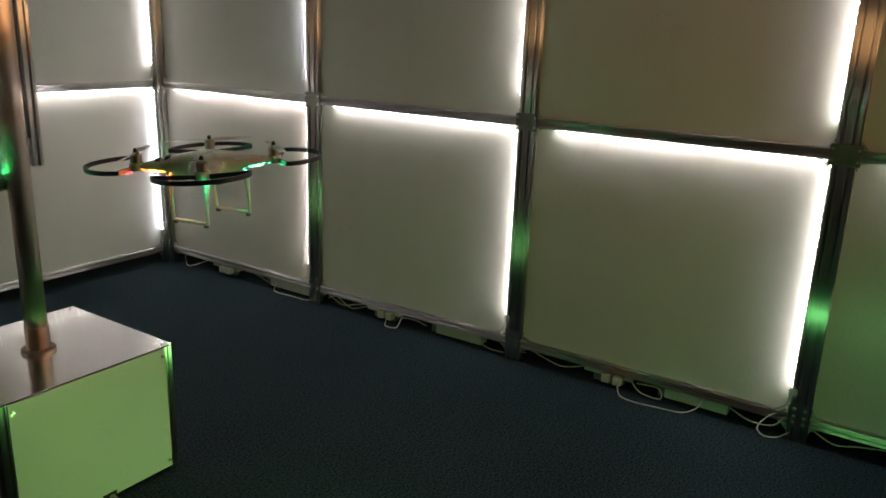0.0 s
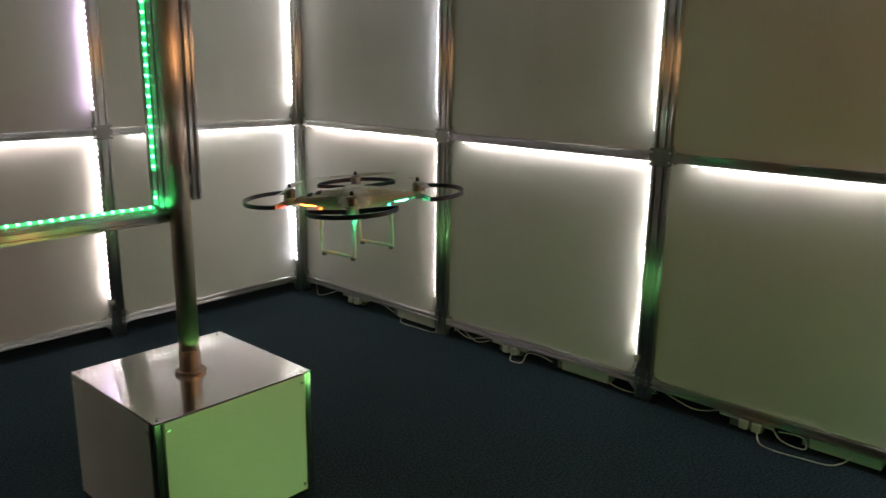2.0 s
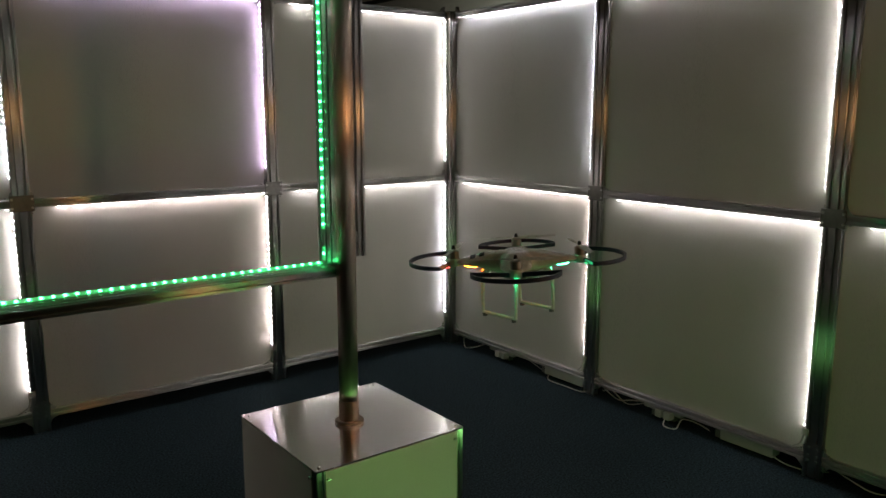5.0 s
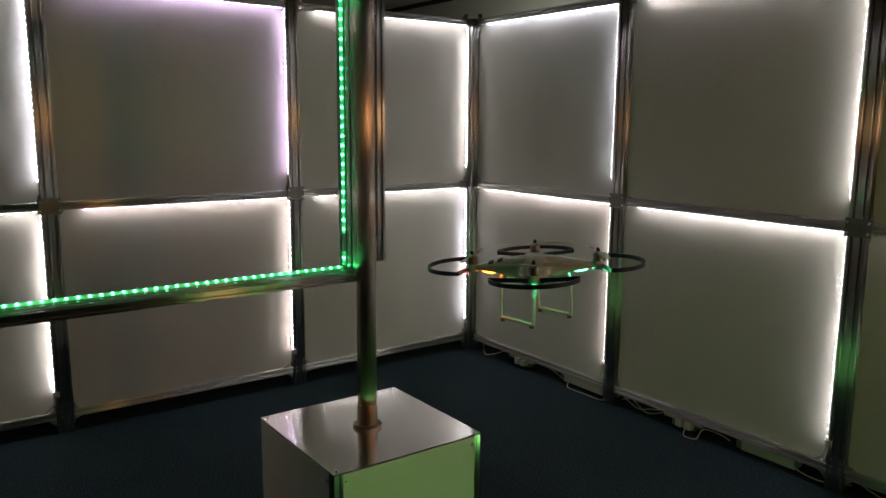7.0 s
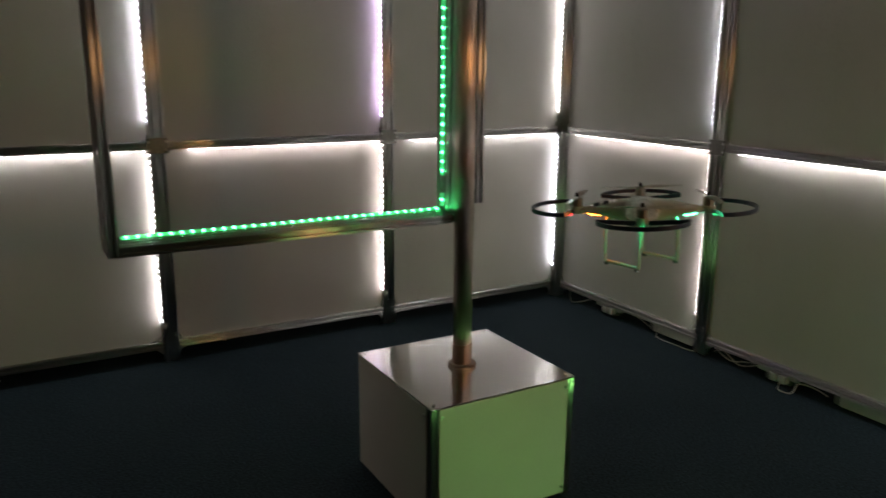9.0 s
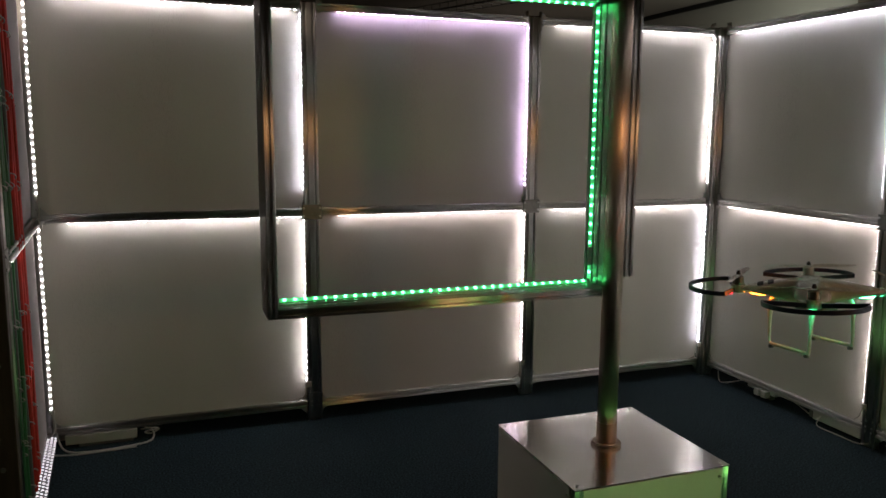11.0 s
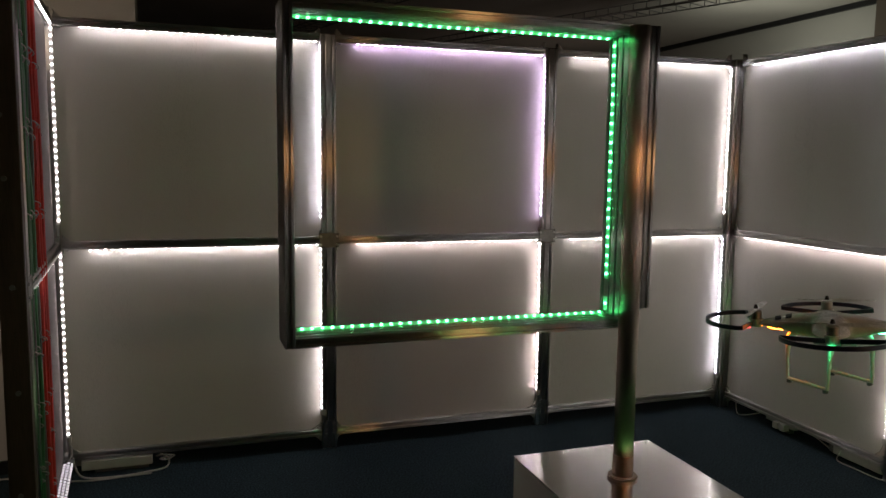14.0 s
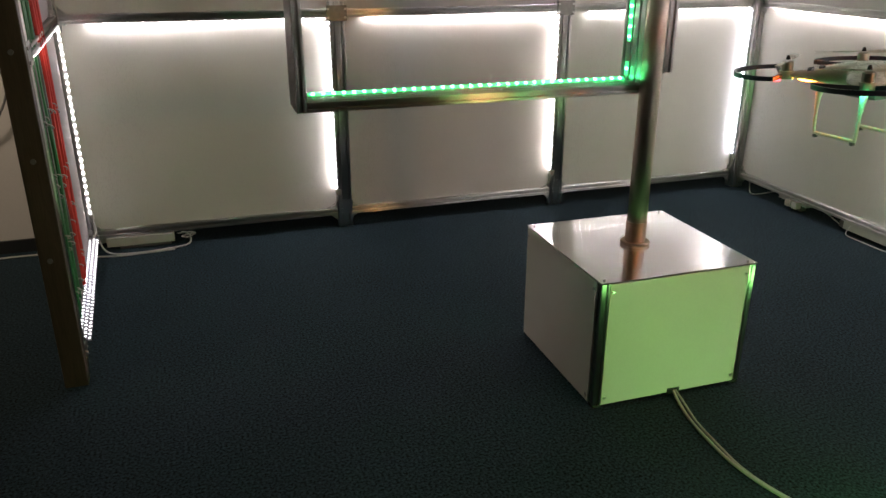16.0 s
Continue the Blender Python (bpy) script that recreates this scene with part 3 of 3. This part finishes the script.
part("body", drone_body(), SHELL, drone, "smooth white X-shaped shell", True)
part("battery", boxy(-0.026, 0.026, -0.062, 0.030, -0.052, -0.028, 0.006), GREY, drone, "grey battery block under the shell", True)
MOTOR = None
for k, (sx, sy) in enumerate(((-1, 1), (1, 1), (-1, -1), (1, -1))):
    a = math.atan2(sy, sx)
    mx, my = 0.175 * math.cos(a), 0.175 * math.sin(a)
    turn = Matrix.Translation((mx, my, 0)) @ Matrix.Rotation(a, 4, "Z")
    bm = bmesh.new()
    add_cyl(bm, 0.0185, 0.020, Matrix.Translation((0, 0, -0.010)), 24)
    pod = part("motor_pod", bm, SHELL, drone, "", True)
    pod.matrix_basis = turn
    bm = bmesh.new()
    add_cyl(bm, 0.0145, 0.020, Matrix.Translation((0, 0, 0.0105)), 24)
    add_cyl(bm, 0.0145, 0.004, Matrix.Translation((0, 0, 0.0305)), 24, 0.010)
    part("motor", bm, COPPER, pod, "metal motor bell", True)
    bm = bmesh.new()
    add_cyl(bm, 0.006, 0.010, Matrix.Translation((0, 0, 0.0375)), 14, 0.0035)
    part("propeller_nut", bm, BLACK, pod, "black propeller nut", True)
    # two thin blades with twist
    bm = bmesh.new()
    for side in (0, math.pi):
        rows = []
        for j in range(9):
            r = 0.006 + 0.112 * j / 8
            w = 0.006 + 0.018 * math.sin(min(1, j / 3) * math.pi / 2) * (1 - 0.55 * j / 8)
            tw = radians(22 - 2 * j)
            row = []
            for c, zz in ((-0.4, 0), (0.1, 0.0012), (0.6, 0), (0.1, -0.0006)):
                p = Vector((r, c * w * math.cos(tw), 0.036 + c * w * math.sin(tw) + zz))
                row.append(bm.verts.new(Matrix.Rotation(side, 3, "Z") @ p))
            rows.append(row)
        for p, q in zip(rows, rows[1:]):
            for i in range(4):
                bm.faces.new((p[i], p[(i + 1) % 4], q[(i + 1) % 4], q[i]))
        bm.faces.new(rows[0])
        bm.faces.new(rows[-1])
    prop = part("propeller", bm, SHELL, pod, "thin white two-blade propeller", True)
    prop.matrix_basis = Matrix.Rotation(radians((80, 95, 85, 100)[k]), 4, "Z")
    # guard: an upright band round the outer side, held by two struts
    bm = bmesh.new()
    pts = [(0.012, 0.016)] + [(0.022 + 0.102 * math.cos(b), 0.116 * math.sin(b)) for b in [radians(86 - 172 * i / 20) for i in range(21)]] + [(0.012, -0.016)]
    n = len(pts)
    loops = []
    for i, (x, y) in enumerate(pts):
        p, q = Vector(pts[max(i - 1, 0)]), Vector(pts[min(i + 1, n - 1)])
        d = (q - p).normalized()
        nrm = Vector((-d.y, d.x)) * 0.0028
        lift = -0.004 + 0.009 * min(1, Vector((x, y)).length / 0.1)
        loops.append([bm.verts.new((x + u * nrm.x, y + u * nrm.y, lift + v)) for u, v in ((-1, -0.0055), (1, -0.0055), (1, 0.0055), (-1, 0.0055))])
    for p, q in zip(loops, loops[1:]):
        for i in range(4):
            bm.faces.new((p[i], p[(i + 1) % 4], q[(i + 1) % 4], q[i]))
    bm.faces.new(loops[0])
    bm.faces.new(loops[-1])
    guard = part("propeller_guard", bm, NAVY, drone, "navy propeller guard hoop", True)
    guard.matrix_basis = turn
    front = sy > 0
    lamp = ORANGE_LED if front else GREEN_LED
    bm = bmesh.new()
    bmesh.ops.create_uvsphere(bm, u_segments=16, v_segments=8, radius=1, matrix=Matrix.Translation((-0.058, 0, -0.0105)) @ Matrix.Diagonal((0.030, 0.011, 0.007, 1)))
    lens = part("arm_light", bm, lamp, drone, "glowing %s arm light" % ("orange" if front else "green"), True)
    lens.matrix_basis = turn
    bm = boxy(0.013, 0.030, -0.006, 0.006, -0.017, -0.0105, 0.002)
    tip = part("tip_light", bm, RED_LED if front else GREEN_LED2, drone, "small %s tip light" % ("red" if front else "green"), True)
    tip.matrix_basis = turn
# two dark tape bands over one front arm
for r0, r1 in ((0.088, 0.103), (0.113, 0.128)):
    bm = bmesh.new()
    rows = []
    for r in np.linspace(r0, r1, 4):
        row = []
        for da in np.linspace(-1, 1, 13):
            # walk across the arm while staying inside the rim
            w = 0.030 * da
            x, y = r * math.cos(3 * math.pi / 4) - w * math.sin(3 * math.pi / 4), r * math.sin(3 * math.pi / 4) + w * math.cos(3 * math.pi / 4)
            aa, rr = math.atan2(y, x), math.hypot(x, y)
            s = min(0.995, rr / rim(aa))
            row.append(bm.verts.new((x, y, shell_z(rr, s, True) + 0.0030)))
        rows.append(row)
    for p, q in zip(rows, rows[1:]):
        for i in range(12):
            bm.faces.new((p[i], p[i + 1], q[i + 1], q[i]))
    bmesh.ops.solidify(bm, geom=bm.faces[:], thickness=0.0008)
    part("tape_band", bm, BLACK, drone, "black tape band round the arm", True)
for sx in (-1, 1):
    leg = [(sx * 0.052, 0.052, -0.014), (sx * 0.066, 0.066, -0.038), (sx * 0.072, 0.066, -0.085), (sx * 0.074, 0.064, -0.138),
           (sx * 0.074, 0.056, -0.144), (sx * 0.074, 0.0, -0.144), (sx * 0.074, -0.056, -0.144), (sx * 0.074, -0.064, -0.138), (sx * 0.072, -0.066, -0.085), (sx * 0.066, -0.066, -0.038), (sx * 0.052, -0.052, -0.014)]
    hoop = part("landing_skid", tube(leg, lambda p: 0.0046 + 0.0100 * max(0.0, 1 + p.z / 0.095) ** 1.5, 10, 5), SHELL, drone, "white landing skid hoop", True)
    for y in (-0.058, 0.058):
        bm = bmesh.new()
        add_cyl(bm, 0.007, 0.008, Matrix.Translation((sx * 0.074, y, -0.154)), 12)
        part("rubber_pad", bm, GREY, hoop, "grey rubber pad", True)


# ---- power supplies and cables under the panels ----
def power_strip(y, plugs=2, x=0.062, length=0.24):
    t = thing("power_strip", "white power strip with two plugs below the panel rail", "power strip", "power strips under the panels")
    part("housing", boxy(x - 0.028, x + 0.028, y - length, y, 0.036, 0.082, 0.005), WHITE, t)
    part("bracket", boxy(x - 0.02, x + 0.02, y - length * 0.8, y - length * 0.2, 0.0, 0.036, 0.002), GREY, t, "dark holder on the floor")
    for k in range(plugs):
        yy = y - length * 0.52 - 0.055 * k
        p = part("plug", boxy(x - 0.072, x - 0.028, yy - 0.020, yy + 0.020, 0.020, 0.062, 0.006), WHITE, t, "white mains plug", True)
    return t


def driver_box(y, x=0.0, length=0.28, z=0.004):
    t = thing("led_driver", "flat white LED driver box under the panel rail", "power supply", "LED drivers under the panels")
    part("housing", boxy(x - 0.035, x + 0.035, y - length, y, z, z + 0.05, 0.004), WHITE, t)
    part("end_cover", boxy(x - 0.033, x + 0.033, y, y + 0.03, z + 0.003, z + 0.042, 0.004), GREY, t, "grey terminal cover")
    return t


W_ = "white cable lying under the panel rail"


def loose_cable(pts, label, r=0.0031, mat_=None):
    if label == W_:
        pts = [(x + 0.035, y, z) for x, y, z in pts]
    t = part("cable", tube(pts, r, 8), mat_ or CABLE_WHITE, None, "", True)
    return tagged(t, label, "cable", "loose cables on the floor")


power_strip(-0.40)
power_strip(-1.70)
power_strip(-3.03)
power_strip(-4.36)
driver_box(-0.95, x=0.05, length=0.32, z=0.018)
driver_box(-2.17, x=0.075)
driver_box(-3.42, x=0.08)
driver_box(-4.75, x=0.05)
loose_cable([(0.0, -0.12, 0.07), (-0.02, -0.15, 0.02), (-0.05, -0.21, 0.008), (-0.05, -0.29, 0.03), (0.0, -0.36, 0.06), (0.01, -0.40, 0.06)], W_)
loose_cable([(0.0, -0.64, 0.06), (-0.02, -0.74, 0.075), (-0.02, -0.84, 0.06), (-0.01, -0.92, 0.03)], W_)
loose_cable([(-0.01, -1.0, 0.055), (-0.045, -1.01, 0.03), (-0.06, -1.03, 0.006), (-0.06, -1.16, 0.006), (-0.05, -1.29, 0.006), (-0.02, -1.36, 0.03)], W_)
loose_cable([(0.0, -1.38, 0.075), (-0.02, -1.46, 0.05), (-0.03, -1.55, 0.03), (-0.02, -1.63, 0.05), (0.0, -1.70, 0.06)], W_)
loose_cable([(0.01, -1.40, 0.03), (-0.03, -1.50, 0.07), (-0.02, -1.60, 0.02), (0.0, -1.70, 0.05)], W_)
loose_cable([(-0.055, -1.88, 0.03), (-0.09, -1.90, 0.008), (-0.07, -1.96, 0.006), (-0.03, -1.97, 0.05), (-0.02, -2.05, 0.055), (-0.03, -2.13, 0.045)], W_)
loose_cable([(-0.02, -2.46, 0.03), (-0.035, -2.54, 0.02), (-0.02, -2.64, 0.02), (0.0, -2.72, 0.04)], W_)
loose_cable([(0.0, -2.72, 0.07), (-0.02, -2.82, 0.05), (-0.03, -2.93, 0.035), (0.0, -3.03, 0.055)], W_)
loose_cable([(-0.055, -3.22, 0.04), (-0.10, -3.25, 0.008), (-0.12, -3.32, 0.005), (-0.11, -3.43, 0.006), (-0.09, -3.53, 0.006), (-0.05, -3.58, 0.025), (-0.01, -3.60, 0.06)], W_)
loose_cable([(-0.02, -3.27, 0.06), (-0.06, -3.33, 0.03), (-0.05, -3.42, 0.02), (-0.03, -3.40, 0.06), (-0.02, -3.30, 0.05)], W_, 0.003)
loose_cable([(-0.01, -3.70, 0.06), (-0.03, -3.80, 0.03), (-0.05, -3.90, 0.05), (-0.02, -3.93, 0.10)], W_)
loose_cable([(-0.02, -3.92, 0.11), (-0.05, -3.87, 0.08), (-0.07, -3.84, 0.03), (-0.08, -3.87, 0.006), (-0.06, -3.92, 0.006), (-0.03, -3.96, 0.03)], W_)
loose_cable([(-0.01, -4.02, 0.07), (-0.03, -4.12, 0.03), (-0.03, -4.22, 0.05), (0.0, -4.36, 0.06)], W_)
b = thing("led_driver", "flat white LED driver box under the corner panel", "power supply", "LED drivers under the panels")
part("housing", boxy(-3.94, -3.60, -0.01, 0.05, 0.018, 0.066, 0.004), WHITE, b)
part("holder", boxy(-3.88, -3.62, 0.0, 0.045, 0.0, 0.018, 0.002), GREY, b, "dark holder on the floor")
loose_cable([(-3.985, -0.045, 0.20), (-3.968, -0.07, 0.10), (-3.925, -0.095, 0.02), (-3.78, -0.10, 0.006), (-3.62, -0.08, 0.006), (-3.53, -0.05, 0.01), (-3.52, 0.0, 0.04), (-3.56, 0.02, 0.06)], "white cable looping over the carpet in the corner", 0.0045)
loose_cable([(-3.58, 0.02, 0.05), (-3.53, -0.03, 0.07), (-3.49, 0.0, 0.05), (-3.53, 0.0, 0.03), (-3.56, -0.03, 0.05), (-3.50, -0.03, 0.06)], "small coil of white cable by the driver box", 0.0035)
loose_cable([(-4.9, 0.0, 0.005), (-4.5, 0.03, 0.005), (-4.25, 0.02, 0.005), (-4.02, -0.08, 0.005), (-3.88, -0.115, 0.005), (-3.74, -0.11, 0.005), (-3.60, -0.10, 0.005)], "white cable along the skirting board", 0.0045)
loose_cable([(-1.889, BY0 - 0.006, 0.018), (-1.90, -2.20, 0.006), (-1.925, -2.30, 0.005), (-1.94, -2.45, 0.005), (-1.937, -2.58, 0.005), (-1.90, -2.73, 0.005), (-1.80, -2.95, 0.005), (-1.55, -3.3, 0.005), (-1.1, -3.8, 0.005), (-0.5, -4.3, 0.005)], "pale mains cable running from the plinth over the carpet", 0.0052)
loose_cable([(-1.880, BY0 - 0.006, 0.020), (-1.885, -2.21, 0.007), (-1.912, -2.32, 0.006), (-1.925, -2.46, 0.006), (-1.926, -2.6, 0.006), (-1.885, -2.75, 0.006), (-1.78, -2.96, 0.006), (-1.53, -3.3, 0.006), (-1.08, -3.8, 0.006), (-0.48, -4.3, 0.006)], "second pale cable running from the plinth over the carpet", 0.0035)
loose_cable([(-4.30, 0.10, 1.15), (-4.27, 0.09, 1.0), (-4.28, 0.07, 0.85), (-4.36, 0.06, 0.70), (-4.50, 0.07, 0.60), (-4.75, 0.10, 0.52)], "grey cable hanging beside the timber batten", 0.006, CABLE_GREY)


# ---- ceiling fittings ----
def cable_tray(a, b, z, width=0.22):
    t = thing("cable_tray", "galvanised wire cable tray under the dark ceiling", "cable tray", "ceiling cable trays")
    a, b = Vector((*a, z)), Vector((*b, z))
    d = (b - a).normalized()
    side = Vector((-d.y, d.x, 0)) * width / 2
    for s in (-1, 1):
        for h in (0.0, 0.06):
            part("side_wire", tube([a + s * side + Vector((0, 0, h)), b + s * side + Vector((0, 0, h))], 0.005, 6, 1), TRAY, t)
    n = int((b - a).length / 0.12)
    rung = None
    for i in range(n):
        p = a + d * (i + 0.5) * 0.12
        if rung is None:
            rung = part("rung", tube([-side + Vector((0, 0, 0.06)), -side, side, side + Vector((0, 0, 0.06))], 0.004, 6, 1), TRAY, t)
            rung.matrix_basis = Matrix.Translation(p)
        else:
            share(rung, Matrix.Translation(p), t)
    for f in (0.1, 0.5, 0.9):
        p = a.lerp(b, f)
        part("hanger", tube([p + side, p + side + Vector((0, 0, 2.95 - z))], 0.005, 6, 1), TRAY, t, "threaded hanger rod")
    return t


cable_tray((-2.75, 4.5), (-1.70, 0.6), 2.80)
cable_tray((-1.35, 4.6), (0.45, 0.25), 2.80)
det = thing("smoke_detector", "round white smoke detector on the ceiling", "smoke detector")
bm = bmesh.new()
add_cyl(bm, 0.055, 0.02, Matrix.Translation((-1.42, 1.75, 2.93)), 24)
part("base", bm, WHITE, det, "", True)
bm = bmesh.new()
add_cyl(bm, 0.035, 0.035, Matrix.Translation((-1.42, 1.75, 2.895)), 24, 0.045)
part("sensor_head", bm, WHITE, det, "", True)
